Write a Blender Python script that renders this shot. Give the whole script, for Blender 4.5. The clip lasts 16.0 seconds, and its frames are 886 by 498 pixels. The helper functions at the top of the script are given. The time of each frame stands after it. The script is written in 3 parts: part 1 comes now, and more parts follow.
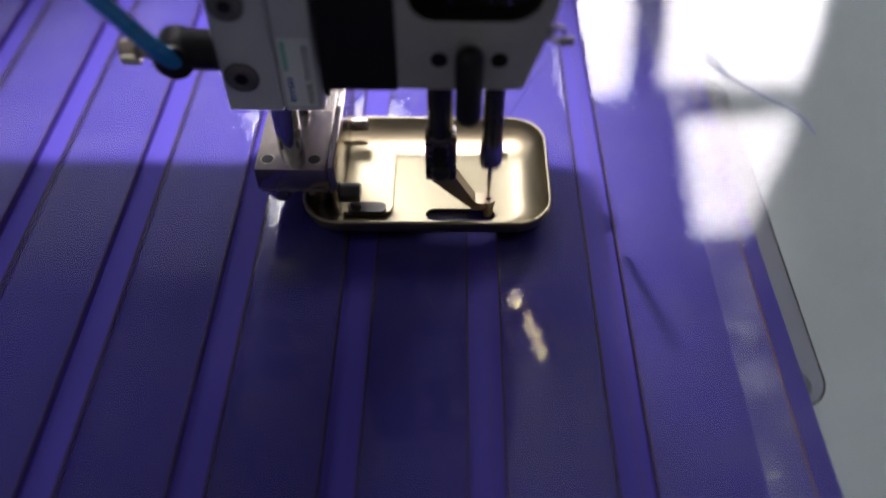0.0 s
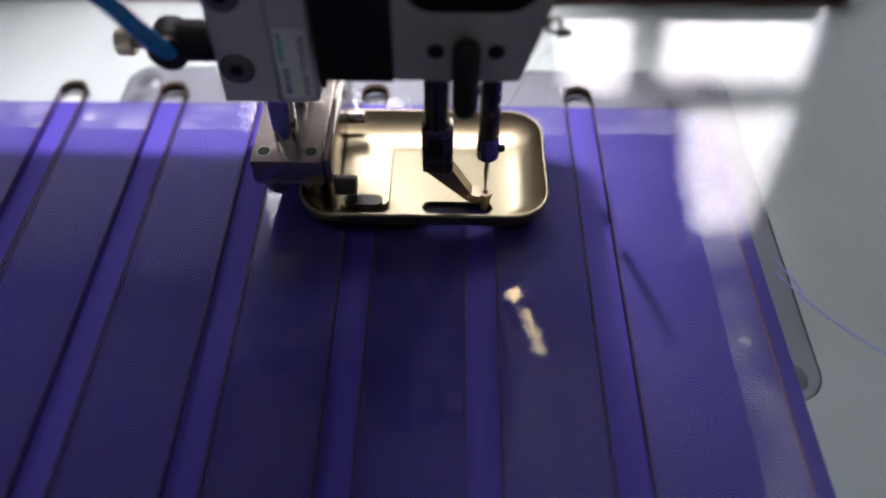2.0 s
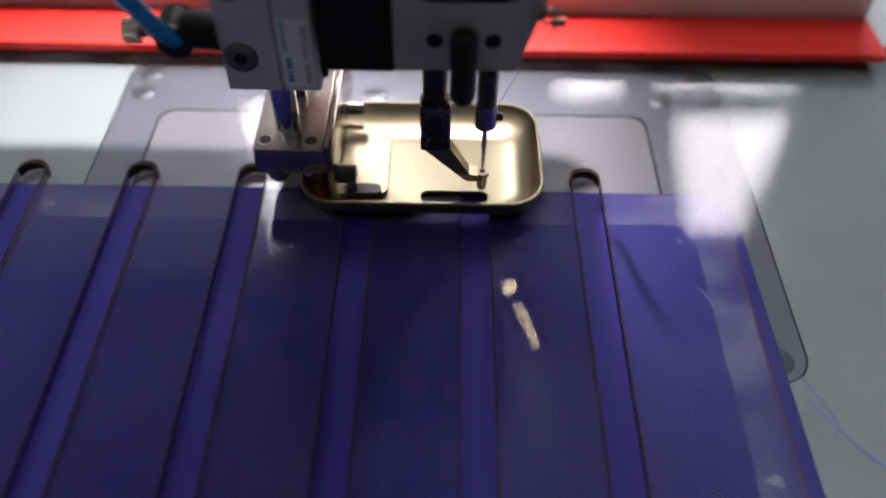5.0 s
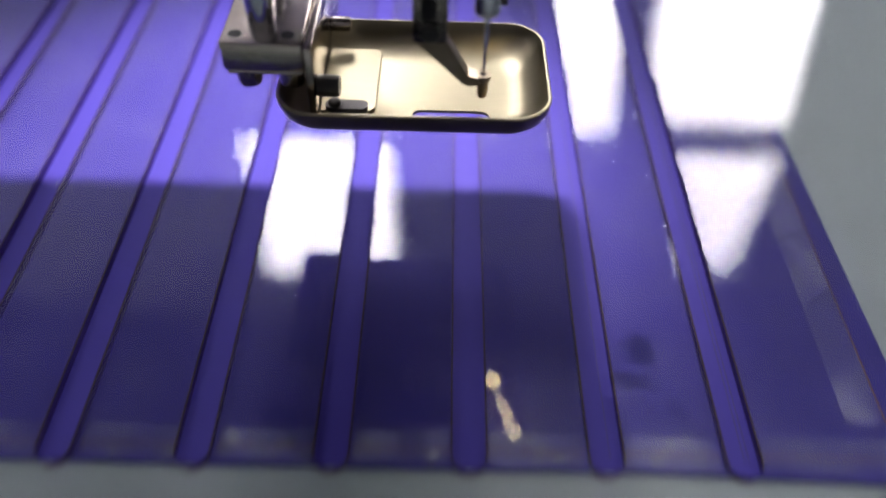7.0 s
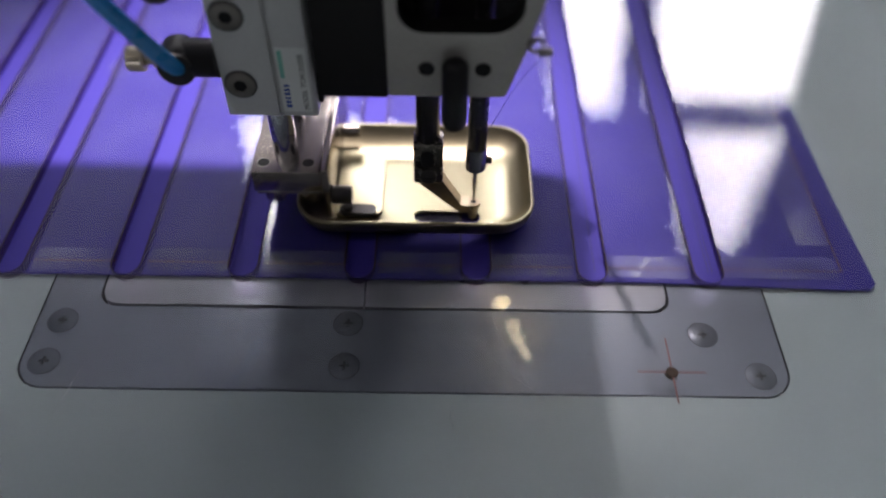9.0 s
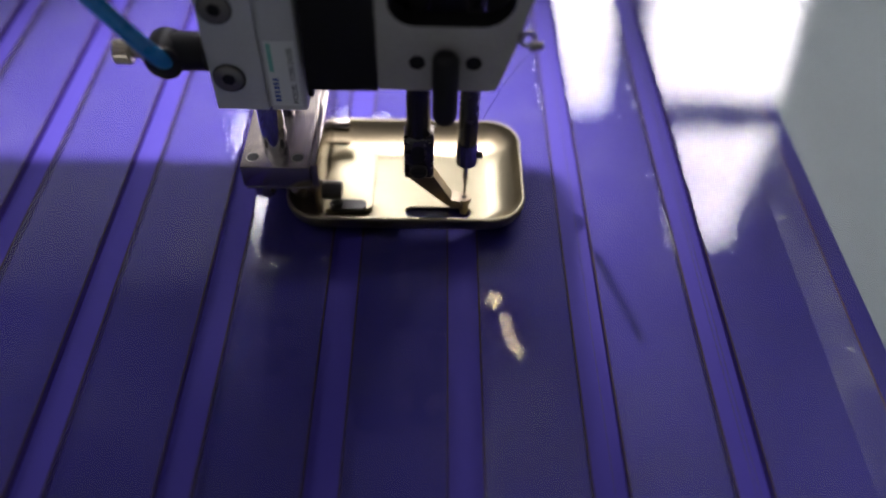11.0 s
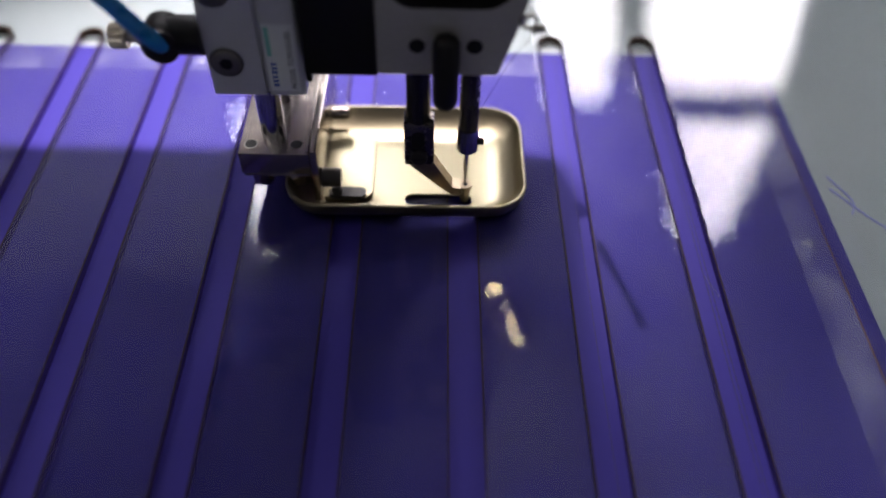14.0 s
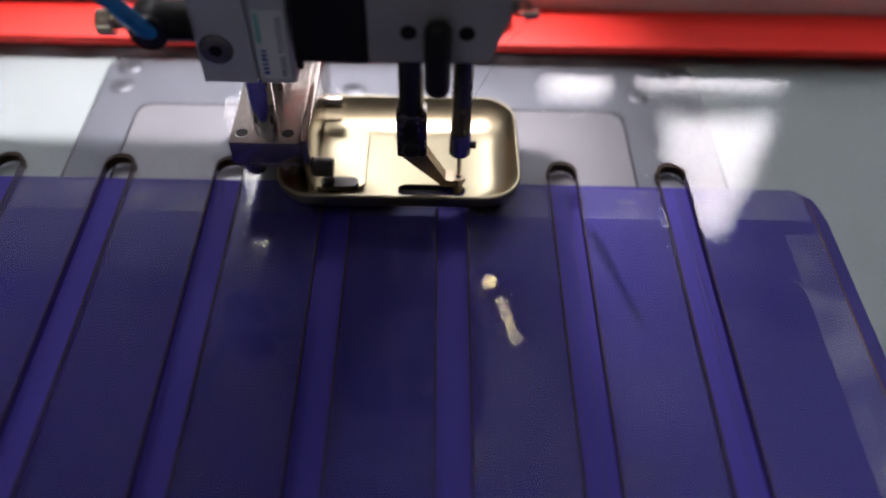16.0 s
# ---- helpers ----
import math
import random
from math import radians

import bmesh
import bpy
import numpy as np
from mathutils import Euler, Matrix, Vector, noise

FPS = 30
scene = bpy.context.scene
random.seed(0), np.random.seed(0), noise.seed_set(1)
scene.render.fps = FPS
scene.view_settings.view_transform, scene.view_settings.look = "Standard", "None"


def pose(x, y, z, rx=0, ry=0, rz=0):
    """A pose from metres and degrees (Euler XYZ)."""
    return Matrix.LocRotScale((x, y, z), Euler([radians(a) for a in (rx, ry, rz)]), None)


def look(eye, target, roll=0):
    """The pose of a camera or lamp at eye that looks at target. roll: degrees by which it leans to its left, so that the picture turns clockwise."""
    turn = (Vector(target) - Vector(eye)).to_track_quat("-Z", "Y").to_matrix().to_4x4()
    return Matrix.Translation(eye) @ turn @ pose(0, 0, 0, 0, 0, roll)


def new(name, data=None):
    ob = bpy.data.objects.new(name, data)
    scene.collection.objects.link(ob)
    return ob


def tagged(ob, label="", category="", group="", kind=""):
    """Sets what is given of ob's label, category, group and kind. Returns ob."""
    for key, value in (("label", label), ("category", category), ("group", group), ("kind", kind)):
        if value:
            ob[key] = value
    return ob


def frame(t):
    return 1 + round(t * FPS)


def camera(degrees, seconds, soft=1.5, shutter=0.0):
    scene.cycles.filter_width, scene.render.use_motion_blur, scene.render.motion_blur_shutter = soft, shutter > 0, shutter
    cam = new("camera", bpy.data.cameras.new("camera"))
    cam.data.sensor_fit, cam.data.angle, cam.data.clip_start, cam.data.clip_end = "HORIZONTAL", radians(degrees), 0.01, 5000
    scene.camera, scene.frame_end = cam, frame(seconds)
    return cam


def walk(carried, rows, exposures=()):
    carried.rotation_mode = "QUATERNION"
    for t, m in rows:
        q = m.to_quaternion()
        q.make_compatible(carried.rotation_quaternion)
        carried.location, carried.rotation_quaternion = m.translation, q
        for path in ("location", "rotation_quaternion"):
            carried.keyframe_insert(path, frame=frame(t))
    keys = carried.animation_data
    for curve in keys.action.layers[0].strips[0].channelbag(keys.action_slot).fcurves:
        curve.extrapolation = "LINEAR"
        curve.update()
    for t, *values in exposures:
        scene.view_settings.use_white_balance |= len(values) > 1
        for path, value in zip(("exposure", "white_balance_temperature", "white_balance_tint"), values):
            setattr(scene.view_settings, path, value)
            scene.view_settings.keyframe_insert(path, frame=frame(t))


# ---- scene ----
cam = camera(59.07, 16.0, soft=2.0, shutter=0.5)
walk(cam, [
    (0.0, pose(0.03864, -0.14552, 0.18949, 40.00, 0.05, 0.81)),
    (0.5, pose(0.03886, -0.14538, 0.18972, 39.93, 0.04, 0.95)),
    (1.0, pose(0.03935, -0.14511, 0.18877, 39.51, -0.07, 0.83)),
    (1.5, pose(0.03951, -0.14550, 0.18874, 39.71, -0.19, 0.84)),
    (2.0, pose(0.03937, -0.14557, 0.18855, 39.64, -0.12, 0.88)),
    (2.5, pose(0.03936, -0.14529, 0.18789, 39.32, -0.12, 0.89)),
    (3.0, pose(0.03972, -0.14519, 0.18691, 39.07, -0.18, 0.94)),
    (5.5, pose(0.03840, -0.15530, 0.19137, 40.64, -0.80, 0.65)),
    (6.0, pose(0.03847, -0.15605, 0.19333, 41.54, -1.29, 0.99)),
    (6.5, pose(0.03862, -0.15671, 0.19531, 42.20, -1.49, 0.95)),
    (7.0, pose(0.03903, -0.15716, 0.19634, 42.41, -1.23, 0.81)),
    (7.5, pose(0.03939, -0.15833, 0.19623, 41.70, -0.76, 0.67)),
    (8.0, pose(0.03974, -0.15820, 0.19645, 41.61, -0.60, 0.46)),
    (8.5, pose(0.03943, -0.15736, 0.19630, 41.20, -0.77, 0.46)),
    (9.0, pose(0.03983, -0.15694, 0.19643, 40.95, -0.68, 0.56)),
    (11.5, pose(0.04014, -0.15652, 0.19448, 40.70, -1.14, -0.05)),
    (12.0, pose(0.04001, -0.15642, 0.19412, 40.59, -1.06, -0.20)),
    (12.5, pose(0.03946, -0.15662, 0.19385, 40.66, -1.09, -0.13)),
    (13.0, pose(0.03964, -0.15652, 0.19304, 40.52, -1.13, -0.16)),
    (13.5, pose(0.03986, -0.15637, 0.19245, 40.31, -1.08, 0.01)),
    (14.0, pose(0.04010, -0.15612, 0.19174, 40.28, -1.07, 0.10)),
    (14.5, pose(0.04046, -0.15607, 0.19061, 39.75, -1.00, 0.10)),
    (15.0, pose(0.04056, -0.15627, 0.19040, 39.59, -0.98, 0.40)),
    (15.5, pose(0.04146, -0.15610, 0.19017, 39.77, -1.14, 0.22)),
    (16.0, pose(0.04229, -0.15555, 0.18888, 39.94, -1.20, 0.21)),
], exposures=[(t, e, 6700, 19) for t, e in ((0.0, 0.16), (1.5, 0.14), (3.2, 0.05), (5.3, 0.08), (6.0, 0.2), (6.6, 0.22), (7.5, 0.4), (8.2, 0.28), (9.0, 0.22), (12.5, 0.2), (14.0, 0.14), (16.0, 0.06))])
cam.data.dof.use_dof, cam.data.dof.focus_distance, cam.data.dof.aperture_fstop = True, 0.240, 4.0

MM = 0.001

# ---- light ----
world = bpy.data.worlds.new("hall_air")
world.use_nodes = True
world.node_tree.nodes["Background"].inputs[0].default_value = (0.55, 0.6, 0.7, 1)
world.node_tree.nodes["Background"].inputs[1].default_value = 0.05
scene.world = world

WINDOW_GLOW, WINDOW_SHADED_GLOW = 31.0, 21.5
spot = bpy.data.lights.new("work_lamp_beam", "SPOT")
spot.energy, spot.color = 28.5, (1.0, 0.94, 0.95)
spot.spot_size, spot.spot_blend, spot.shadow_soft_size = radians(48), 0.85, 0.0035
lamp = new("work_lamp_beam", spot)
lamp.matrix_world = look((0.032, 0.205, 0.40), (-0.022, 0.058, 0.0))


# ---- materials ----
def material(name, colour, rough=0.5, metal=0.0, grain=300.0, vary=0.12, bump=0.0, stain=0.0, coat=0.0, stretch=(1, 1, 1), rough_vary=0.1):
    """A surface with fine grain and broader wear, both in real size."""
    m = bpy.data.materials.new(name)
    m.use_nodes = True
    n, l = m.node_tree.nodes, m.node_tree.links
    b = n["Principled BSDF"]
    tc = n.new("ShaderNodeTexCoord")
    mp = n.new("ShaderNodeMapping")
    mp.inputs["Scale"].default_value = stretch
    l.new(tc.outputs["Object"], mp.inputs[0])
    fine, broad = n.new("ShaderNodeTexNoise"), n.new("ShaderNodeTexNoise")
    fine.inputs["Scale"].default_value, fine.inputs["Detail"].default_value = grain, 4
    broad.inputs["Scale"].default_value, broad.inputs["Detail"].default_value = grain / 14, 5
    for t in (fine, broad):
        l.new(mp.outputs[0], t.inputs["Vector"])
    add = n.new("ShaderNodeMath")
    add.operation = "MULTIPLY_ADD"
    l.new(broad.outputs["Fac"], add.inputs[0])
    add.inputs[1].default_value = 0.5 + stain
    half = n.new("ShaderNodeMath")
    half.operation = "MULTIPLY"
    half.inputs[1].default_value = 0.5
    l.new(fine.outputs["Fac"], half.inputs[0])
    l.new(half.outputs[0], add.inputs[2])
    ramp = n.new("ShaderNodeMapRange")
    ramp.inputs["From Min"].default_value, ramp.inputs["From Max"].default_value = 0.3, 0.7 + stain / 2
    ramp.inputs["To Min"].default_value, ramp.inputs["To Max"].default_value = 1 - vary, 1 + vary
    l.new(add.outputs[0], ramp.inputs["Value"])
    hsv = n.new("ShaderNodeHueSaturation")
    hsv.inputs["Color"].default_value = (*colour, 1)
    l.new(ramp.outputs[0], hsv.inputs["Value"])
    l.new(hsv.outputs[0], b.inputs["Base Color"])
    rr = n.new("ShaderNodeMapRange")
    rr.inputs["To Min"].default_value, rr.inputs["To Max"].default_value = max(rough - rough_vary, 0.02), min(rough + rough_vary, 1)
    l.new(add.outputs[0], rr.inputs["Value"])
    l.new(rr.outputs[0], b.inputs["Roughness"])
    b.inputs["Metallic"].default_value = metal
    b.inputs["Coat Weight"].default_value = coat
    b.inputs["Coat Roughness"].default_value = 0.15
    if bump:
        bp = n.new("ShaderNodeBump")
        bp.inputs["Strength"].default_value, bp.inputs["Distance"].default_value = bump, 0.0004
        l.new(fine.outputs["Fac"], bp.inputs["Height"])
        l.new(bp.outputs[0], b.inputs["Normal"])
    return m


def clear_film(name, tint, haze=0.0, gloss=True, rough=0.03, ior=1.5):
    """Clear plastic: lets the light through, mirrors by Fresnel, with scuffs and a little haze."""
    m = bpy.data.materials.new(name)
    m.use_nodes = True
    n, l = m.node_tree.nodes, m.node_tree.links
    n.remove(n["Principled BSDF"])
    out = n["Material Output"]
    clear = n.new("ShaderNodeBsdfTransparent")
    clear.inputs[0].default_value = (*tint, 1)
    last = clear
    tc = n.new("ShaderNodeTexCoord")
    if haze:
        white = n.new("ShaderNodeBsdfDiffuse")
        white.inputs[0].default_value = (0.75, 0.77, 0.82, 1)
        cloud = n.new("ShaderNodeTexNoise")
        cloud.inputs["Scale"].default_value, cloud.inputs["Detail"].default_value = 60, 6
        l.new(tc.outputs["Object"], cloud.inputs["Vector"])
        rng = n.new("ShaderNodeMapRange")
        rng.inputs["From Min"].default_value, rng.inputs["From Max"].default_value = 0.45, 0.75
        rng.inputs["To Min"].default_value, rng.inputs["To Max"].default_value = haze * 0.35, haze * 1.8
        l.new(cloud.outputs["Fac"], rng.inputs["Value"])
        mix = n.new("ShaderNodeMixShader")
        l.new(rng.outputs[0], mix.inputs[0])
        l.new(clear.outputs[0], mix.inputs[1])
        l.new(white.outputs[0], mix.inputs[2])
        last = mix
    if gloss:
        shine = n.new("ShaderNodeBsdfGlossy")
        shine.inputs["Roughness"].default_value = rough
        ripple = n.new("ShaderNodeTexNoise")
        ripple.inputs["Scale"].default_value, ripple.inputs["Detail"].default_value = 22, 2
        l.new(tc.outputs["Object"], ripple.inputs["Vector"])
        bp = n.new("ShaderNodeBump")
        bp.inputs["Strength"].default_value, bp.inputs["Distance"].default_value = 0.12, 0.0006
        l.new(ripple.outputs["Fac"], bp.inputs["Height"])
        l.new(bp.outputs[0], shine.inputs["Normal"])
        fr = n.new("ShaderNodeFresnel")
        fr.inputs["IOR"].default_value = ior
        mix = n.new("ShaderNodeMixShader")
        l.new(fr.outputs[0], mix.inputs[0])
        l.new(last.outputs[0], mix.inputs[1])
        l.new(shine.outputs[0], mix.inputs[2])
        last = mix
    l.new(last.outputs[0], out.inputs["Surface"])
    return m


def glow(name, colour, strength):
    m = bpy.data.materials.new(name)
    m.use_nodes = True
    n, l = m.node_tree.nodes, m.node_tree.links
    n.remove(n["Principled BSDF"])
    e = n.new("ShaderNodeEmission")
    e.inputs[0].default_value, e.inputs[1].default_value = (*colour, 1), strength
    l.new(e.outputs[0], n["Material Output"].inputs["Surface"])
    return m


TABLE = material("grey_green_laminate", (0.30, 0.345, 0.34), 0.42, grain=500, vary=0.07, bump=0.05, stain=0.1)
PLATE = material("dark_plate_steel", (0.20, 0.215, 0.245), 0.33, metal=0.6, grain=500, vary=0.10, stain=0.1, rough_vary=0.04)
PLATE_IN = material("light_plate_steel", (0.30, 0.30, 0.32), 0.31, metal=0.6, grain=500, vary=0.08, stain=0.1, rough_vary=0.04)
SEAM = material("dark_seam", (0.02, 0.022, 0.025), 0.8)
RINGDARK = material("countersink_shadow_steel", (0.07, 0.075, 0.085), 0.5, metal=0.5)
SCREW = material("countersunk_screw_steel", (0.11, 0.118, 0.135), 0.42, metal=0.7)
FABRIC = material("blue_coated_fabric", (0.0285, 0.0205, 0.176), 0.7, grain=900, vary=0.04, stain=0.05)
FABRIC.node_tree.nodes["Principled BSDF"].inputs["Specular IOR Level"].default_value = 0.2
SHEET_TOP = clear_film("clear_sheet_top", (0.80, 0.82, 0.82), haze=0.011, rough=0.045, ior=1.42)
SHEET_BODY = clear_film("clear_sheet_body", (0.96, 0.965, 0.975), gloss=False)
SLOT_WALL = clear_film("cut_plastic_wall", (0.38, 0.29, 0.42), gloss=False)
BURNT = material("burnt_cut_edge", (0.026, 0.016, 0.011), 0.6, grain=900, vary=0.4)
BURNT.node_tree.nodes["Principled BSDF"].inputs["Specular IOR Level"].default_value = 0.1
TAPE = clear_film("frosted_tape", (0.97, 0.97, 0.985), haze=0.055, gloss=False)
SCUFF = clear_film("scuffed_plastic", (0.95, 0.95, 0.96), haze=0.22, gloss=False)
INK = material("brown_marker_ink", (0.09, 0.03, 0.025), 0.7, vary=0.3)
RED = material("red_bar_paint", (0.62, 0.018, 0.01), 0.6, grain=260, vary=0.08)
KNOB = material("dark_red_knob", (0.10, 0.012, 0.012), 0.4)
BAR_TOP = material("bar_body_beige_grey", (0.58, 0.50, 0.47), 0.5, grain=260, vary=0.1)
STEEL = material("nickel_sheet", (0.235, 0.208, 0.138), 0.33, metal=1.0, grain=420, vary=0.06, stretch=(0.15, 1, 1), bump=0.03, rough_vary=0.06)
FOOT = material("bronzed_foot_steel", (0.25, 0.20, 0.14), 0.38, metal=1.0, grain=500, vary=0.15)
BLOCK = material("machined_steel", (0.42, 0.375, 0.33), 0.22, metal=1.0, grain=500, vary=0.1, bump=0.03)
CHROME = material("chrome_rod", (0.72, 0.73, 0.76), 0.1, metal=1.0, grain=500, vary=0.03, rough_vary=0.04)
CLAMP_STEEL = material("clamp_steel", (0.36, 0.37, 0.40), 0.18, metal=1.0, grain=500, vary=0.06)
HOLDER = material("worn_dark_holder", (0.16, 0.145, 0.125), 0.28, metal=1.0, grain=500, vary=0.2)
DARKROD = material("blackened_rod", (0.06, 0.058, 0.06), 0.25, metal=0.8, grain=500, vary=0.15)
ALU = material("anodised_aluminium", (0.50, 0.52, 0.51), 0.45, metal=0.3, grain=1500, vary=0.06, bump=0.02)
CAST = material("cast_head_metal", (0.32, 0.315, 0.29), 0.5, metal=0.3, grain=900, vary=0.14, bump=0.08, stain=0.1)
# Black plastic parts; also stands for shade inside openings and holes.
BLACK = material("black_plastic_and_recess_shade", (0.006, 0.006, 0.0065), 0.5, vary=0.2)
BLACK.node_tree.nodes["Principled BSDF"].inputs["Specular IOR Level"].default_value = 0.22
BLACKOXIDE = material("black_oxide_bolt", (0.03, 0.028, 0.026), 0.35, metal=0.6, vary=0.2)
SCREWHEAD = material("cap_screw_steel", (0.20, 0.19, 0.17), 0.38, metal=0.8, vary=0.15)
BRASS = material("nickel_brass_knob", (0.52, 0.47, 0.37), 0.3, metal=1.0, vary=0.1)
HOSE = material("blue_air_hose", (0.005, 0.22, 0.55), 0.28, vary=0.06, coat=0.4)
PAPER = material("label_paper", (0.62, 0.66, 0.63), 0.55, grain=900, vary=0.04)
GREEN_INK = material("green_label_ink", (0.16, 0.50, 0.40), 0.6)
BLUE_INK = material("blue_label_ink", (0.02, 0.07, 0.32), 0.6)
BLACK_INK = material("black_label_ink", (0.02, 0.02, 0.02), 0.6)
THREAD = material("dark_thread", (0.03, 0.02, 0.025), 0.8)
STITCH = material("dark_blue_stitch_thread", (0.02, 0.014, 0.09), 0.8)
LOOSE = material("blue_thread", (0.16, 0.17, 0.42), 0.9)
NEEDLE = material("needle_steel", (0.7, 0.7, 0.7), 0.2, metal=1.0)
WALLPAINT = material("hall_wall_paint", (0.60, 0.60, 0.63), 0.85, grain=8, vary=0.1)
# Unseen walls kept dark so the metal fronts mirror little light.
WALLDARK = material("unseen_wall_dark_grey", (0.13, 0.13, 0.14), 0.85, grain=8, vary=0.1)
CEILING = material("hall_ceiling_paint", (0.38, 0.38, 0.39), 0.9, grain=8, vary=0.1)
FLOOR = material("hall_floor_concrete", (0.20, 0.20, 0.19), 0.7, grain=12, vary=0.15)
ARM = material("machine_arm_enamel", (0.5, 0.5, 0.5), 0.4, grain=60, vary=0.1)
LENS = glow("warm_lamp_bulb", (1.0, 0.80, 0.42), 48.0)
TUBE = glow("warm_lamp_tube", (1.0, 0.80, 0.42), 36.0)
# Glow for added ceiling panels that serve as fill light.
FILL_PANEL = glow("skylight_daylight", (0.93, 0.97, 1.0), 2.5)
FILL_PANEL_DIM = glow("weak_fill_panel_glow", (0.93, 0.97, 1.0), 0.5)
WALL_FILL = glow("wall_fill_glow", (0.96, 0.97, 1.0), 5.5)
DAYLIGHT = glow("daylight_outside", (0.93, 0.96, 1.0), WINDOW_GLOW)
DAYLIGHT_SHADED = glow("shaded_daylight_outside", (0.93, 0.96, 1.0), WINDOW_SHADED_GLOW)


# ---- builders (millimetres in, metres out) ----
def mesh_object(name, bm, mats, smooth=False, angle=35):
    bm.normal_update()
    bmesh.ops.scale(bm, vec=(MM, MM, MM), verts=bm.verts)
    me = bpy.data.meshes.new(name)
    bm.to_mesh(me)
    bm.free()
    for m in mats if isinstance(mats, (list, tuple)) else [mats]:
        me.materials.append(m)
    if smooth:
        me.polygons.foreach_set("use_smooth", [True] * len(me.polygons))
        me.set_sharp_from_angle(angle=radians(angle))
    return new(name, me)


def part(name, bm, mats, parent, label="", smooth=False, angle=35):
    ob = mesh_object(name, bm, mats, smooth, angle)
    ob.parent = parent
    if label:
        tagged(ob, label)
    return ob


def box(x0, x1, y0, y1, z0, z1, bevel=0.0, segments=2, bm=None):
    bm = bm or bmesh.new()
    made = bmesh.ops.create_cube(bm, size=1)["verts"]
    for v in made:
        v.co = Vector(((x0 + x1) / 2 + v.co.x * (x1 - x0), (y0 + y1) / 2 + v.co.y * (y1 - y0), (z0 + z1) / 2 + v.co.z * (z1 - z0)))
    if bevel:
        edges = {e for v in made for e in v.link_edges}
        bmesh.ops.bevel(bm, geom=list(edges), offset=bevel, segments=segments, profile=0.5, affect="EDGES")
    return bm


def turned(profile, a, b, n=24, bm=None):
    """A body of revolution: profile rows are (share of the way from a to b, radius)."""
    bm = bm or bmesh.new()
    a, b = Vector(a), Vector(b)
    w = (b - a).normalized()
    u = w.orthogonal().normalized()
    v = w.cross(u)
    rings = []
    for s, r in profile:
        c = a.lerp(b, s)
        rings.append([bm.verts.new(c + (u * math.cos(2 * math.pi * i / n) + v * math.sin(2 * math.pi * i / n)) * max(r, 0.01)) for i in range(n)])
    for p, q in zip(rings, rings[1:]):
        for i in range(n):
            bm.faces.new((p[i], p[(i + 1) % n], q[(i + 1) % n], q[i]))
    bm.faces.new(list(reversed(rings[0])))
    bm.faces.new(rings[-1])
    bmesh.ops.recalc_face_normals(bm, faces=bm.faces)
    return bm


def rod(a, b, r, n=24, chamfer=0.06, bm=None):
    length = (Vector(b) - Vector(a)).length
    c = min(chamfer * r * 4 / max(length, 0.01), 0.2)
    return turned([(0, r * 0.88), (c, r), (1 - c, r), (1, r * 0.88)], a, b, n, bm)


def tube(points, r, n=14, bm=None):
    """A round cord along points."""
    bm = bm or bmesh.new()
    pts = [Vector(p) for p in points]
    rings, u = [], None
    for i, p in enumerate(pts):
        w = (pts[min(i + 1, len(pts) - 1)] - pts[max(i - 1, 0)]).normalized()
        u = w.orthogonal().normalized() if u is None else (u - w * u.dot(w)).normalized()
        v = w.cross(u)
        rings.append([bm.verts.new(p + (u * math.cos(2 * math.pi * k / n) + v * math.sin(2 * math.pi * k / n)) * r) for k in range(n)])
    for p, q in zip(rings, rings[1:]):
        for k in range(n):
            bm.faces.new((p[k], p[(k + 1) % n], q[(k + 1) % n], q[k]))
    bm.faces.new(list(reversed(rings[0])))
    bm.faces.new(rings[-1])
    bmesh.ops.recalc_face_normals(bm, faces=bm.faces)
    return bm


def spline(points, steps=8):
    """A smooth run through points."""
    pts = [Vector(p) for p in points]
    pts = [pts[0] * 2 - pts[1]] + pts + [pts[-1] * 2 - pts[-2]]
    out = []
    for i in range(1, len(pts) - 2):
        for k in range(steps):
            t = k / steps
            a, b, c, e = pts[i - 1:i + 3]
            out.append(0.5 * (2 * b + (c - a) * t + (2 * a - 5 * b + 4 * c - e) * t * t + (3 * b - a - 3 * c + e) * t ** 3))
    return out + [pts[-2]]


def round_rect(x0, x1, y0, y1, r, n=8):
    """Outline of a rectangle with round corners, counter-clockwise; r: one radius, or four from the lower left on."""
    rs = r if isinstance(r, (tuple, list)) else (r,) * 4
    out = []
    for (cx, cy, a0), q in zip(((x0, y0, 180), (x1, y0, 270), (x1, y1, 0), (x0, y1, 90)), rs):
        sx, sy = (1 if cx == x0 else -1), (1 if cy == y0 else -1)
        for i in range(n + 1):
            a = radians(a0 + 90 * i / n)
            out.append((cx + sx * q + q * math.cos(a), cy + sy * q + q * math.sin(a)))
    return out


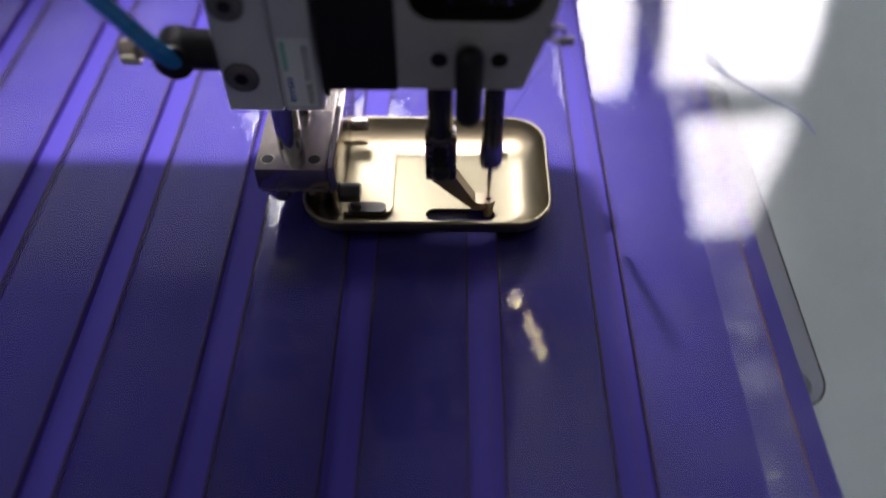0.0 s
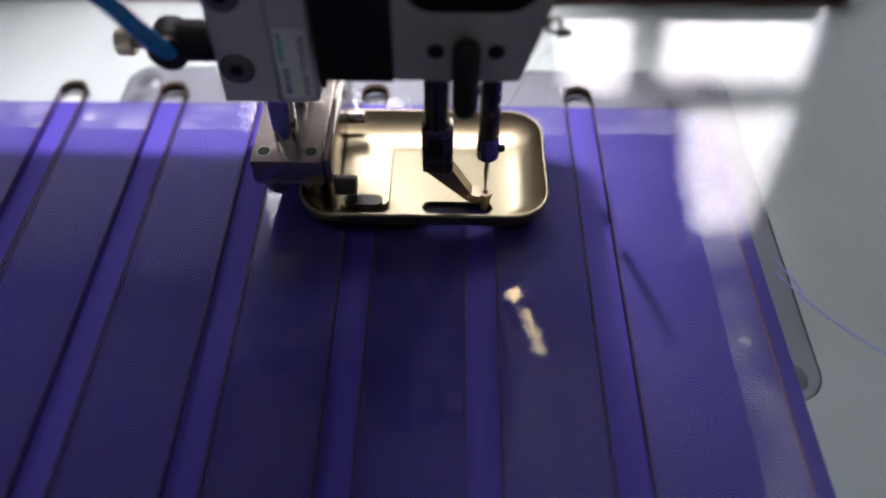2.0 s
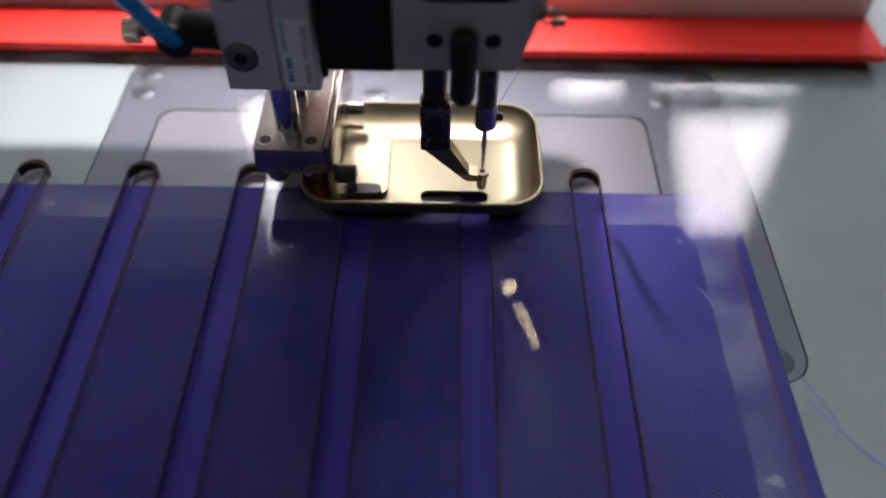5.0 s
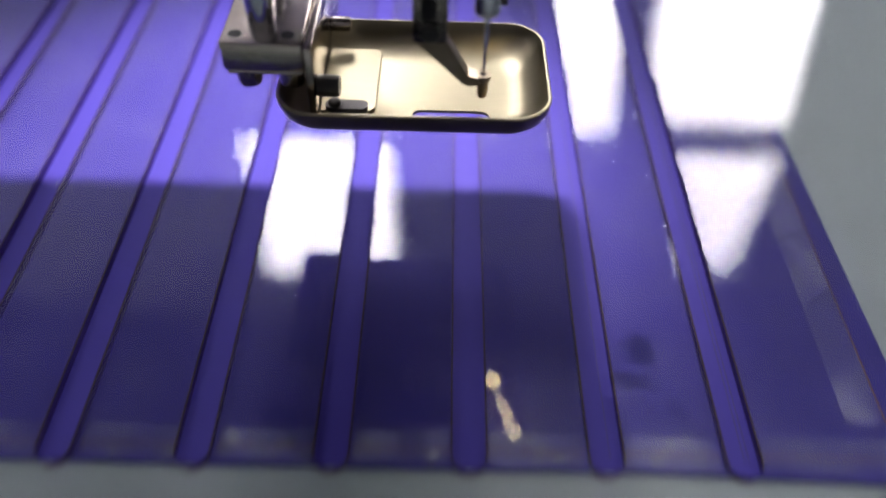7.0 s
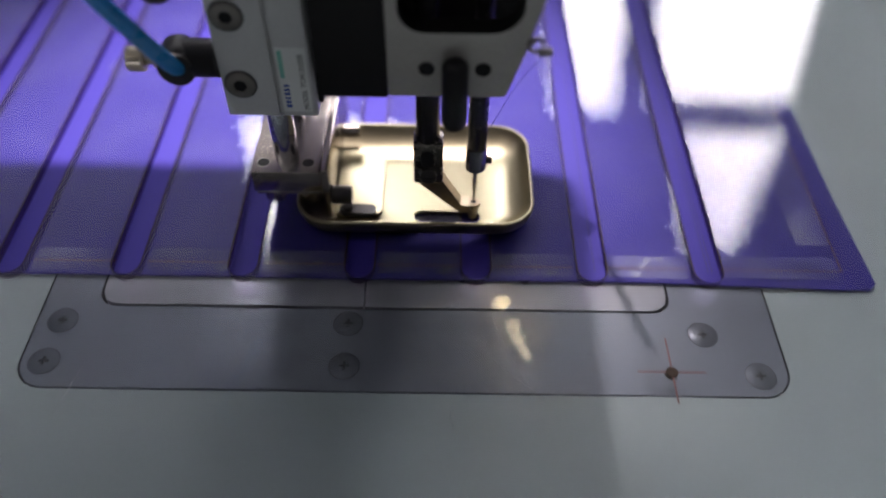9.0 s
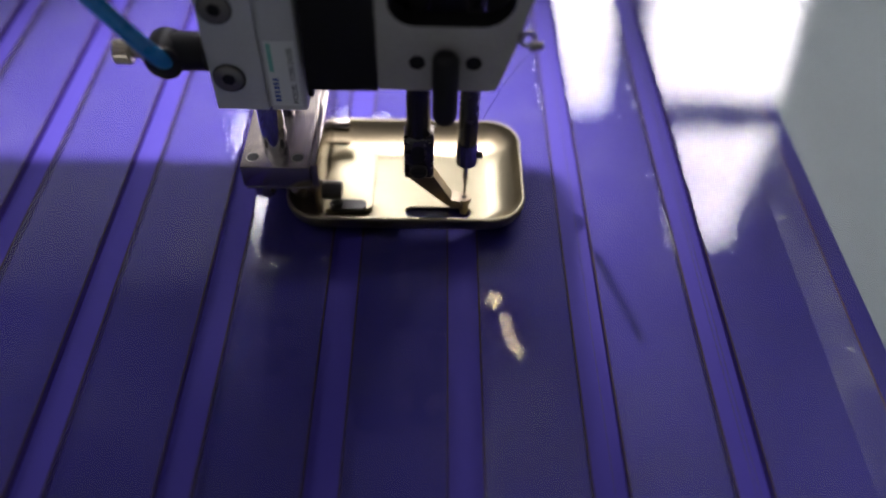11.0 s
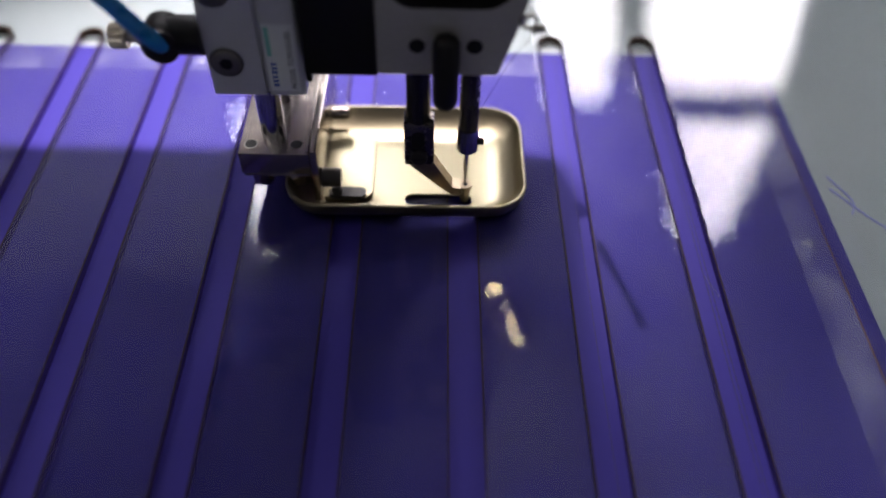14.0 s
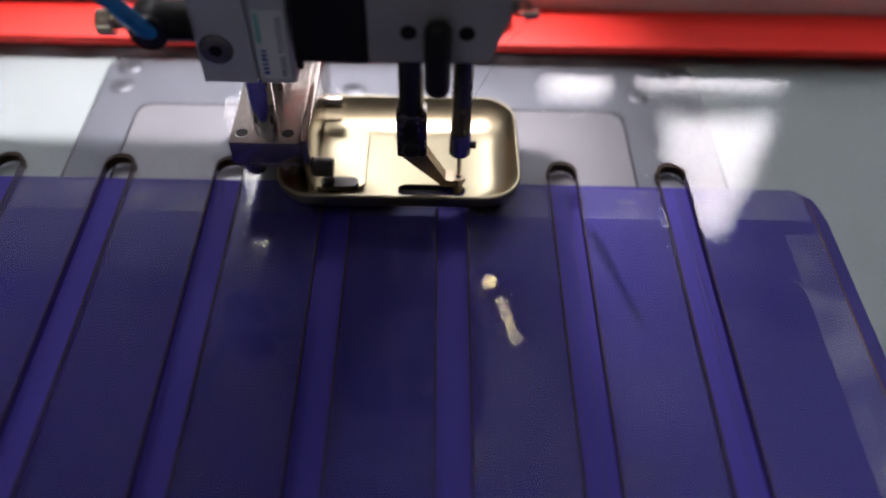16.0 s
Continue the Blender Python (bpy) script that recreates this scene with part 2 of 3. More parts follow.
def slab(outline, holes, z0, z1, bm=None):
    """A plate of that outline with holes through it. Faces: index 0 top, 1 bottom, 2 outer rim, 3 walls of the holes."""
    bm = bm or bmesh.new()
    loops = [outline] + holes
    layers = []
    for z in (z0, z1):
        rings, edges = [], []
        for lp in loops:
            vs = [bm.verts.new((x, y, z)) for x, y in lp]
            rings.append(vs)
            edges += [bm.edges.new((vs[i], vs[(i + 1) % len(vs)])) for i in range(len(vs))]
        made = bmesh.ops.triangle_fill(bm, edges=edges, use_beauty=True)["geom"]
        faces = [f for f in made if isinstance(f, bmesh.types.BMFace)]
        up = z == z1
        for f in faces:
            f.normal_update()
            if (f.normal.z > 0) != up:
                f.normal_flip()
            f.material_index = 0 if up else 1
        layers.append(rings)
    for k, (lo, hi) in enumerate(zip(*layers)):
        for i in range(len(lo)):
            j = (i + 1) % len(lo)
            f = bm.faces.new((lo[i], lo[j], hi[j], hi[i]))
            f.material_index = 2 if k == 0 else 3
    return bm


def upright(bm, y):
    """Turn a slab drawn in x, z so that its top faces the front (-y); its depth runs from y on."""
    for v in bm.verts:
        v.co = Vector((v.co.x, y - v.co.z, v.co.y))
    return bm


def thing(name, label, category, group="", kind="", at=(0, 0, 0)):
    ob = new(name)
    ob.location = [c * MM for c in at]
    return tagged(ob, label, category, group, kind)


# ---- hall round the table ----
def hall():
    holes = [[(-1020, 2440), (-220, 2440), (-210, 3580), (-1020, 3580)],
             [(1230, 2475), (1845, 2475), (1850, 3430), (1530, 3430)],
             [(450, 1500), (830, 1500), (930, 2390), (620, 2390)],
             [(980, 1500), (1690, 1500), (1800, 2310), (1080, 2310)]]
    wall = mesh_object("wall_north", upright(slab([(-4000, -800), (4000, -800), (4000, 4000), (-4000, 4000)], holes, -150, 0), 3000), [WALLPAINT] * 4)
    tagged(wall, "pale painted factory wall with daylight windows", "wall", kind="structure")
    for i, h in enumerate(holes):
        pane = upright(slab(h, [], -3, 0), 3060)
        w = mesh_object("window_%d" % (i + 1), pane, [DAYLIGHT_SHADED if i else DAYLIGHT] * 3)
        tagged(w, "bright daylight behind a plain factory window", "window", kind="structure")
    # Two fill panels added out of view; the left one is stronger.
    for i, (x, wide) in enumerate(((-3800, 3000), (2400, 1100))):
        w = mesh_object("skylight_%d" % (i + 1), box(x, x + wide, -1700, 1000, 3990, 3999), (FILL_PANEL, FILL_PANEL_DIM)[i])
        tagged(w, "added fill light panel under the ceiling, out of view", "skylight", kind="structure")
    # Hidden panel added to light the north wall mirrored in the sheet.
    w = mesh_object("skylight_3", box(-3900, -300, 1100, 2300, 3990, 3999), WALL_FILL)
    tagged(w, "added glowing panel that brightens the north wall, out of view", "skylight", kind="structure")
    # Walls out of view close the hall; their dark tone cuts the bounce light.
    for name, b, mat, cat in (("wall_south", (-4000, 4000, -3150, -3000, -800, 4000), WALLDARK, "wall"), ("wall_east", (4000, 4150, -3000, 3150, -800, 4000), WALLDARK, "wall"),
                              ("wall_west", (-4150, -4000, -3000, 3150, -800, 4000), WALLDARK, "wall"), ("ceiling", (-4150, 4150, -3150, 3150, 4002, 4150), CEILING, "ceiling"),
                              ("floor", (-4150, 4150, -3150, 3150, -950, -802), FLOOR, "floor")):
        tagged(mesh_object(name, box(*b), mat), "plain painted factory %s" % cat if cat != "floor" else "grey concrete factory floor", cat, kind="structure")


# ---- table with its inlaid plates ----
PLATE_EDGE = round_rect(-85, 144, -39, 104, 9, 10)
COVER_EDGE = round_rect(-68, 112.5, -8.5, 74, 6, 8)


def grow(edge, g):
    cx, cy = sum(p[0] for p in edge) / len(edge), sum(p[1] for p in edge) / len(edge)
    w, h = max(p[0] for p in edge) - min(p[0] for p in edge), max(p[1] for p in edge) - min(p[1] for p in edge)
    return [(cx + (x - cx) * (1 + 2 * g / w), cy + (y - cy) * (1 + 2 * g / h)) for x, y in edge]


def table():
    t = thing("work_table", "grey-green laminate sewing machine table top", "table", at=(0, 0, -1.4))
    part("table_top", slab(round_rect(-900, 900, -420, 1100, 30), [round_rect(-86.5, 145.3, -38.8, 106.5, 9.6, 10)], -28, -3.2), [TABLE, TABLE, TABLE, SEAM], t)
    part("recess", slab(grow(PLATE_EDGE, 4), [], -12, -8), [SEAM] * 3, t)
    for x in (-840, 840):
        for y in (-360, 1040):
            part("leg", box(x - 25, x + 25, y - 25, y + 25, -799, -28, 3), BLACK, t)
    p = thing("bed_plate", "dark grey steel bed plate with countersunk screws let into table", "plate", at=(-0.3, 1.1, -1.4))
    p.scale = (1.0074, 1.0074, 1)
    part("frame_plate", slab(PLATE_EDGE, [grow(COVER_EDGE, 0.85)], -7.9, -3.3), [PLATE, PLATE, PLATE, SEAM], p)
    left = [(x, y) for x, y in round_rect(-68, 15.4, -8.5, 74, (6, 0.2, 0.2, 6), 8)]
    right = [(x, y) for x, y in round_rect(15.9, 112.5, -8.5, 74, (0.2, 6, 6, 0.2), 8)]
    part("cover_plate", slab(left, [], -7.8, -3.25), [PLATE_IN] * 3, p, "brushed light grey steel cover plate")
    stadium = [(52.3 + 2.2 * math.cos(a), 26 + 2.2 * math.sin(a)) for a in [2 * math.pi * i / 16 for i in range(16)]]
    small = [[(x + 1.7 * math.cos(2 * math.pi * i / 12), y + 1.7 * math.sin(2 * math.pi * i / 12)) for i in range(12)] for x, y in ((46.9, 3.5), (67.3, 3.4))]
    part("cover_plate", slab(right, [stadium] + small, -7.8, -3.25), [PLATE_IN, PLATE_IN, PLATE_IN, SEAM], p)
    for x, y in ((-77.4, -15.4), (-78.2, -30.3), (11.3, -15), (11.4, -30.5), (121.3, -17.3), (135.6, -32), (-77.7, 84.5), (-77.5, 96), (11.2, 84.5), (121, 84), (136, 96), (6.8, 5.6), (6.8, 60)):
        r = 4.4 if x != 6.8 else 2.6
        s = part("screw", turned([(0, r), (0.9, r), (1, r * 0.93)], (x, y, -5), (x, y, -3.0), 20), SCREW, p, smooth=True)
        # Dark disc paints the shade in the countersink round the head.
        part("countersink", turned([(0, r * 1.07), (1, r * 1.07)], (x, y, -4.2), (x, y, -3.2), 20), RINGDARK, p)
        cross = box(x - r * 0.36, x + r * 0.36, y - 0.4, y + 0.4, -3.1, -2.92)
        box(x - 0.4, x + 0.4, y - r * 0.36, y + r * 0.36, -3.1, -2.9, bm=cross)
        part("recess", cross, SEAM, s)
    return p


# ---- template, fabric and clamp bar (their own origin: near end of the last slot) ----
PITCH, SLOT, WIDE, SLOTS = 38.0, 400.0, 9.8, 13
THICK = 3.4


def slot_outline(k, w=WIDE, n=9):
    c, r = -k * PITCH, w / 2
    return [(c + r * math.cos(a), r + r * math.sin(a)) for a in [math.pi + math.pi * i / n for i in range(n + 1)]] + \
           [(c + r * math.cos(a), SLOT - r + r * math.sin(a)) for a in [math.pi * i / n for i in range(n + 1)]]


def template():
    t = thing("sewing_template", "clear plastic sewing template with long burnt-edged slots, sliding over the table", "template")
    slots = [slot_outline(k) for k in range(SLOTS)]
    hi = part("upper_sheet", slab([(-500, -80.4), (150, -80.4), (150, 475), (-500, 475)], slots, -THICK, 0.0), [SHEET_TOP, SHEET_BODY, BURNT, SLOT_WALL], t, "clear glossy plastic sheet with slots cut through")
    lo = part("lower_sheet", slab([(-500, -83.2), (152, -83.2), (152, 475), (-500, 475)], [slot_outline(k, WIDE + 0.8) for k in range(SLOTS)], -4.52, -4.18), [SHEET_BODY, SHEET_BODY, BURNT, SLOT_WALL], t, "clear plastic backing sheet")
    for o in (hi, lo):
        o.visible_shadow = False
    for k in range(SLOTS):
        part("slot_edge", slab(slot_outline(k, WIDE + 0.5), [slot_outline(k, WIDE - 0.5)], 0.004, 0.05), [BURNT] * 4, t, "burnt brown slot edge")
        for y, a0 in ((SLOT - WIDE / 2, 0),):
            arc = [radians(a0 + 12 + 156 * i / 14) for i in range(15)]
            c, r = -k * PITCH, WIDE / 2 - 0.25
            scorch = [(c + (r + 0.4 + 1.3 * math.sin(a - radians(a0))) * math.cos(a), y + (r + 0.4 + 1.3 * math.sin(a - radians(a0))) * math.sin(a)) for a in arc]
            part("scorch", slab(scorch + [(c + r * math.cos(a), y + r * math.sin(a)) for a in reversed(arc)], [], -3.36, 0.06), [BURNT] * 3, t, "scorched brown slot end")
    # frosted tape along the edge of the fabric, on the underside of the upper sheet
    for k in range(-1, SLOTS - 1):
        a, b = -(k + 1) * PITCH + WIDE / 2 + 0.8, -k * PITCH - WIDE / 2 - 0.8
        if k == -1:
            b = 44.5
        for y0, y1 in ((4.5, 14), (378, 391.5)):
            q = random.uniform(-0.6, 0.6)
            o = part("tape", box(a, b, y0 + q, y1 + q * 0.5, -3.48, -3.43), TAPE, t)
            o.visible_shadow = False
    o = part("tape", box(34, 46, 20, 372, -3.48, -3.43), TAPE, t)
    o.visible_shadow = False
    # outline of the fabric drawn in brown, and the aiming cross
    line = box(45.6, 46.2, 8, 388, -3.47, -3.415)
    part("outline_mark", line, INK, t)
    for k in range(-1, SLOTS - 1):
        part("outline_mark", box(-(k + 1) * PITCH + WIDE / 2 + 0.4, 46.2 if k == -1 else -k * PITCH - WIDE / 2 - 0.4, 8.2, 8.7, -3.47, -3.415), INK, t)
    part("edge_mark", box(-500, 152, -84.2, -83.3, -4.5, -4.0, 0.1), INK, t, "brown cut edge of the backing sheet")
    u, v = -19.0, -33.8
    part("aiming_cross", box(u - 10, u + 10, v - 0.25, v + 0.25, 0.0, 0.05, bm=box(u - 0.25, u + 0.25, v - 10.5, v + 12, 0.0, 0.06)), INK, t, "thin brown aiming cross with a drilled hole")
    part("aiming_hole", turned([(0, 1.9), (0.8, 1.9), (1, 1.5)], (u, v, -1.4), (u, v, 0.25), 18), BURNT, t, smooth=True)
    for run in (((52, 312, 0.3), (61, 299, 0.3), (71, 288, 0.3), (80, 279, 0.3), (83, 268, 0.3)), ((53, 318, 0.3), (58, 306, 0.4), (56, 300, 0.3))):
        part("loose_thread", tube(spline(run, 6), 0.28, 6), LOOSE, t, "loose blue thread")
    dice = random.Random(11)
    for i in range(30):
        x, y, turn, long = dice.uniform(-230, 120), (dice.uniform(-78, 8) if i < 24 else dice.uniform(10, 390)), dice.uniform(-0.5, 0.9), dice.choice((6, 9, 14, 24, 34))
        dx, dy = long * math.sin(turn), -long * math.cos(turn)
        bend = dice.uniform(-1.2, 1.2)
        o = part("scratch", tube(spline([(x, y, 0.0), (x + dx / 2 + bend, y + dy / 2, 0.0), (x + dx, y + dy, 0.0)], 5), dice.uniform(0.07, 0.16), 5), SCUFF, t)
        o.visible_shadow = False
    # crinkled spots where the tape came loose
    for i in range(34):
        k = dice.randrange(0, 7)
        x, y = -(k - 1) * PITCH - PITCH / 2 + dice.uniform(-12, 12), dice.choice((dice.uniform(5, 13), dice.uniform(379, 391)))
        if k == 0:
            x, y = dice.uniform(35, 45), dice.uniform(20, 385)
        rim = [(x + dice.uniform(0.8, 3.2) * math.cos(j * 0.785), y + dice.uniform(0.5, 2.0) * math.sin(j * 0.785)) for j in range(8)]
        o = part("crinkle", slab(rim, [], -3.6 + 0.06, -3.49), [SCUFF] * 3, t)
        o.visible_shadow = False
    return t


def fabric():
    f = thing("fabric_panel", "royal blue coated fabric sheet held inside the template", "fabric")
    left = -480
    edge = [(left, 2.6), (-300, 3.2), (-150, 2.4), (-20, 2.6), (44, 0.6), (53, 1.0), (55.6, 3.5), (55.4, 8), (54, 40), (53, 100), (52, 180), (51, 260), (50.4, 330), (50, 378), (48, 388), (42, 392.4),
            (20, 392.6), (-60, 393.2), (-200, 392.8), (-330, 393.4), (left, 393)]
    for x, y0, y1 in ((1.3, 7, 389), (2.6, 7, 389), (-PITCH + 1.6, 7, 389)):
        row = bmesh.new()
        y = y0
        while y < y1:
            box(x - 0.17, x + 0.17, y, y + 2.5, -3.54, -3.38, bm=row)
            y += 3.1
        part("seam", row, STITCH, f, "dark blue machine-stitched seam")
    part("cloth", slab(edge, [], -4.12, -3.52), [FABRIC] * 3, f)
    return f


def clamp_bar():
    c = thing("clamp_bar", "red painted clamp bar holding the far edge of the template", "bar")
    part("red_strip", box(-560, 126, 462.5, 488.5, 0.3, 4.6, 1.2), RED, c, "flat red painted strip", smooth=True)
    part("bar_body", box(-560, 126, 488.7, 540, 0.3, 31, 1.5), BAR_TOP, c, "tall grey-brown bar body", smooth=True)
    part("clamp_knob", turned([(0, 8), (0.2, 9.5), (0.85, 9.5), (1, 8)], (-62, 488.6, 15), (-62, 474, 15), 24), KNOB, c, "dark red clamp knob", smooth=True)
    return c


# ---- sewing head ----
def tray(parent):
    """Pressed nickel bowl foot with a flat floor, flared walls and a slot for the needle."""
    bm = bmesh.new()
    out = [(-8.6, 70.6, 17.4, 67.2, 11.5, 8.3), (-9.0, 71.0, 17.0, 67.6, 11.9, 7.8), (-8.8, 70.8, 17.2, 67.4, 11.7, 6.0), (-7.6, 69.6, 17.9, 66.0, 11, 3.2), (-5.4, 67.4, 19.6, 63.8, 9.5, 1.2), (-2.0, 64.5, 21.4, 60, 8, 0.35)]
    inn = [(-8.0, 70.0, 18.0, 66.6, 11, 8.3), (-7.6, 69.6, 18.4, 66.2, 10.6, 7.6), (-7.0, 68.4, 19.0, 64.4, 10.2, 5.6), (-5.6, 66.0, 20.2, 61.0, 9.4, 3.4), (-3.6, 62.6, 21.6, 57.0, 8.4, 2.0), (-1.2, 58.6, 22.6, 52.4, 7, 1.35)]

    def ring(q):
        return [bm.verts.new((x, y, q[5])) for x, y in round_rect(*q[:5], 9)]
    ro, ri = [ring(q) for q in out], [ring(q) for q in inn]

    def skin(p, q, flip):
        for i in range(len(p)):
            j = (i + 1) % len(p)
            bm.faces.new((p[i], p[j], q[j], q[i]) if flip else (p[i], q[i], q[j], p[j]))
    for p, q in zip(ro, ro[1:]):
        skin(p, q, False)
    for p, q in zip(ri, ri[1:]):
        skin(p, q, True)
    skin(ro[0], ri[0], True)
    r, n = 2.7, 8
    slot = [(33.1 + r * math.cos(a), 27 + r * math.sin(a)) for a in [math.pi / 2 + math.pi * i / n for i in range(n + 1)]] + \
           [(50.4 + r * math.cos(a), 27 + r * math.sin(a)) for a in [-math.pi / 2 + math.pi * i / n for i in range(n + 1)]]
    lips = []
    for base, z in ((ri[-1], 1.35), (ro[-1], 0.35)):
        vs = [bm.verts.new((x, y, z)) for x, y in slot]
        lips.append(vs)
        edges = [bm.edges.new((vs[i], vs[(i + 1) % len(vs)])) for i in range(len(vs))]
        edges += [bm.edges.get((base[i], base[(i + 1) % len(base)])) for i in range(len(base))]
        bmesh.ops.triangle_fill(bm, edges=edges, use_beauty=True)
    skin(lips[0], lips[1], True)
    bmesh.ops.recalc_face_normals(bm, faces=bm.faces)
    return part("bowl_foot", bm, STEEL, parent, "pressed nickel bowl-shaped presser foot with a slot", smooth=True, angle=40)


def cap_screw(x, y, z, r, parent, depth=0.9):
    s = part("cap_screw", turned([(0, r), (0.5, r), (0.8, r * 0.96), (1, r * 0.86)], (x, y, z), (x, y - depth, z), 28), SCREWHEAD, parent, smooth=True)
    # Solid black hexagon paints the shade inside the socket.
    part("hex_socket", turned([(0, r * 0.46), (1, r * 0.46)], (x, y - depth + 0.5, z), (x, y - depth - 0.05, z), 6), BLACK, s)
    part("countersink", turned([(0, r * 1.09), (1, r * 1.09)], (x, y - 0.05, z), (x, y - 0.25, z), 28), SEAM, s)
    return s


def word(text, size, at, parent, mat, name="lettering"):
    """Raised lettering that reads upwards on the front of the label."""
    cu = bpy.data.curves.new(name, "FONT")
    cu.body, cu.size, cu.extrude = text, size * MM, 0.00003
    tmp = bpy.data.objects.new(name, cu)
    scene.collection.objects.link(tmp)
    me = bpy.data.meshes.new_from_object(tmp.evaluated_get(bpy.context.evaluated_depsgraph_get()))
    bpy.data.objects.remove(tmp)
    me.materials.clear()
    me.materials.append(mat)
    me.transform(Matrix(((0, -1, 0, at[0] * MM), (0, 0, -1, at[1] * MM), (1, 0, 0, at[2] * MM), (0, 0, 0, 1))))
    ob = new(name, me)
    ob.parent = parent
    return ob


def sewing_head():
    h = thing("sewing_machine", "lifting sewing machine head with air cylinder, needle and nickel bowl foot", "sewing machine")
    # guided air cylinder
    body = slab([(-22.8, 23), (-8.0, 23), (-8.0, 24.3), (-6.9, 24.3), (-6.9, 23), (2.6, 23), (3.3, 23.7), (3.3, 81), (-22.8, 81)], [], 48.0, 138)
    cyl = part("air_cylinder", body, [ALU, ALU, ALU], h, "grey anodised air cylinder body")
    part("edge_strip", box(3.35, 4.9, 26, 78, 50.5, 138, 0.3), BLACK, cyl)
    for z in (59.0, 81.0, 112):
        cap_screw(-17.6, 23.05, z, 4.3, cyl)
    lab = part("label", box(-6.5, 1.9, 22.84, 22.97, 49.6, 71.6), PAPER, cyl, "small white maker's label with green and blue print")
    part("logo_bar", box(-5.9, -4.7, 22.76, 22.84, 61.5, 70.6), GREEN_INK, lab)
    for i in range(6):
        z = 51.2 + i * 1.45
        part("logo_bar", box(-5.5, -3.9, 22.76, 22.84, z, z + 0.95 - 0.12 * (i % 3)), BLUE_INK, lab)
    word("MODEL TCM12X20S", 2.15, (1.0, 22.8, 50.4), lab, BLACK_INK)
    # air fittings and hose
    for z in (66.0, 91.5):
        fit = part("air_fitting", turned([(0, 5.0), (0.1, 5.8), (0.8, 5.8), (1, 5.2)], (-33.8, 30, z - 0.6), (-33.8, 21.5, z - 0.6), 28), BLACK, h, "black elbow air fitting", smooth=True)
        part("stem", turned([(0, 5.0), (0.2, 5.0), (0.3, 5.4), (1, 5.4)], (-33, 25.5, z), (-22.9, 25.5, z), 24), BLACK, fit, smooth=True)
        part("collar", turned([(0, 4.6), (0.3, 5.1), (1, 5.1)], (-33.8, 21.6, z - 0.6), (-33.8, 20.2, z - 0.6), 28), BLACKOXIDE, fit, smooth=True)
        part("neck", rod((-44, 26, z - 1), (-36, 26, z - 1), 1.7), BRASS, fit, smooth=True)
        part("neck_ring", rod((-41.2, 26, z - 1), (-38.8, 26, z - 1), 2.6), BRASS, fit, smooth=True)
        knob = bmesh.new()
        rings = []
        for x, q in ((-48.6, 0.86), (-48.1, 1.0), (-44.4, 1.0), (-43.8, 0.9)):
            rings.append([knob.verts.new((x, 26 + q * rr * math.cos(a), z - 1 + q * rr * math.sin(a))) for a, rr in [(2 * math.pi * i / 40, 3.55 if i % 2 else 3.1) for i in range(40)]])
        for pa, pb in zip(rings, rings[1:]):
            for i in range(40):
                knob.faces.new((pa[i], pa[(i + 1) % 40], pb[(i + 1) % 40], pb[i]))
        knob.faces.new(rings[0])
        knob.faces.new(rings[-1])
        bmesh.ops.recalc_face_normals(knob, faces=knob.faces)
        part("knurled_knob", knob, BRASS, fit, "knurled nickel adjusting knob")
    hose = spline([(-33.2, 26, 64.8), (-33.6, 20.5, 66.4), (-36.8, 17.8, 73.0), (-41.5, 16.5, 81.5), (-46, 15.5, 89.5), (-50.5, 15, 99), (-55, 16, 113), (-58, 20, 136)])
    part("air_hose", tube(hose, 2.4, 18), HOSE, h, "bright blue plastic air hose", smooth=True)
    # rods and end plate
    for y, r in ((32.6, 3.9), (52.5, 3.0), (72.5, 3.9)):
        part("guide_rod", rod((-10.7, y, 22.5), (-10.7, y, 48.5), r, 32), CHROME, h, "chromed guide rod", smooth=True)
    end = part("end_plate", box(-21.6, 0.6, 25, 81, 14.2, 23, 0.5), BLOCK, h, "machined steel end plate", smooth=True)
    part("pad", box(-21.0, 0.2, 25.4, 80, 12.6, 14.1, 0.6), BLOCK, end, smooth=True)
    for x in (-18.0, -3.6):
        for y in (29.6, 76):
            # No bore is cut: a black disc paints the hole's shade.
            part("bolt_hole", turned([(0, 1.9), (1, 1.9)], (x, y, 22.2), (x, y, 23.06), 20), BLACK, end)
            part("hole_rim", turned([(0, 2.25), (1, 2.15)], (x, y, 22.2), (x, y, 23.03), 20), SCREWHEAD, end)
    for x in (-15.8, -3.8):
        b = part("under_bolt", turned([(0, 3.3), (0.2, 3.6), (1, 3.6)], (x, 29.3, 8.0), (x, 29.3, 12.7), 22), BLOCK, end, smooth=True)
    # bracket between end plate and bowl
    br = part("bracket", box(0.9, 3.2, 24.5, 82, 2.6, 24.6, 0.5), BLOCK, h, "bent nickel bracket holding the bowl foot", smooth=True)
    flange = slab(round_rect(3.7, 19.5, 26.2, 58, (0.5, 3, 2, 0.5)), [], 1.4, 3.0)
    part("flange", flange, [STEEL] * 3, br)
    clip = slab(round_rect(5.2, 17.6, 25.0, 29.4, 2.1, 6), [], 3.0, 4.6)
    part("flange_clip", clip, [BLACKOXIDE] * 3, br, "dark oval clip")
    part("flange_bolt", turned([(0, 1.8), (0.8, 1.8), (1, 1.5)], (8, 27.2, 4.6), (8, 27.2, 6.0), 16), BLACKOXIDE, br, smooth=True)
    for y, r, m in ((27.8, 3.2, BLACKOXIDE), (60.5, 2.3, BLOCK)):
        sq = part("cross_bolt", turned([(0, r), (0.85, r), (1, r * 0.9)], (3.5, y, 10.5), (9.8, y, 10.5), 20), m, br, smooth=True)
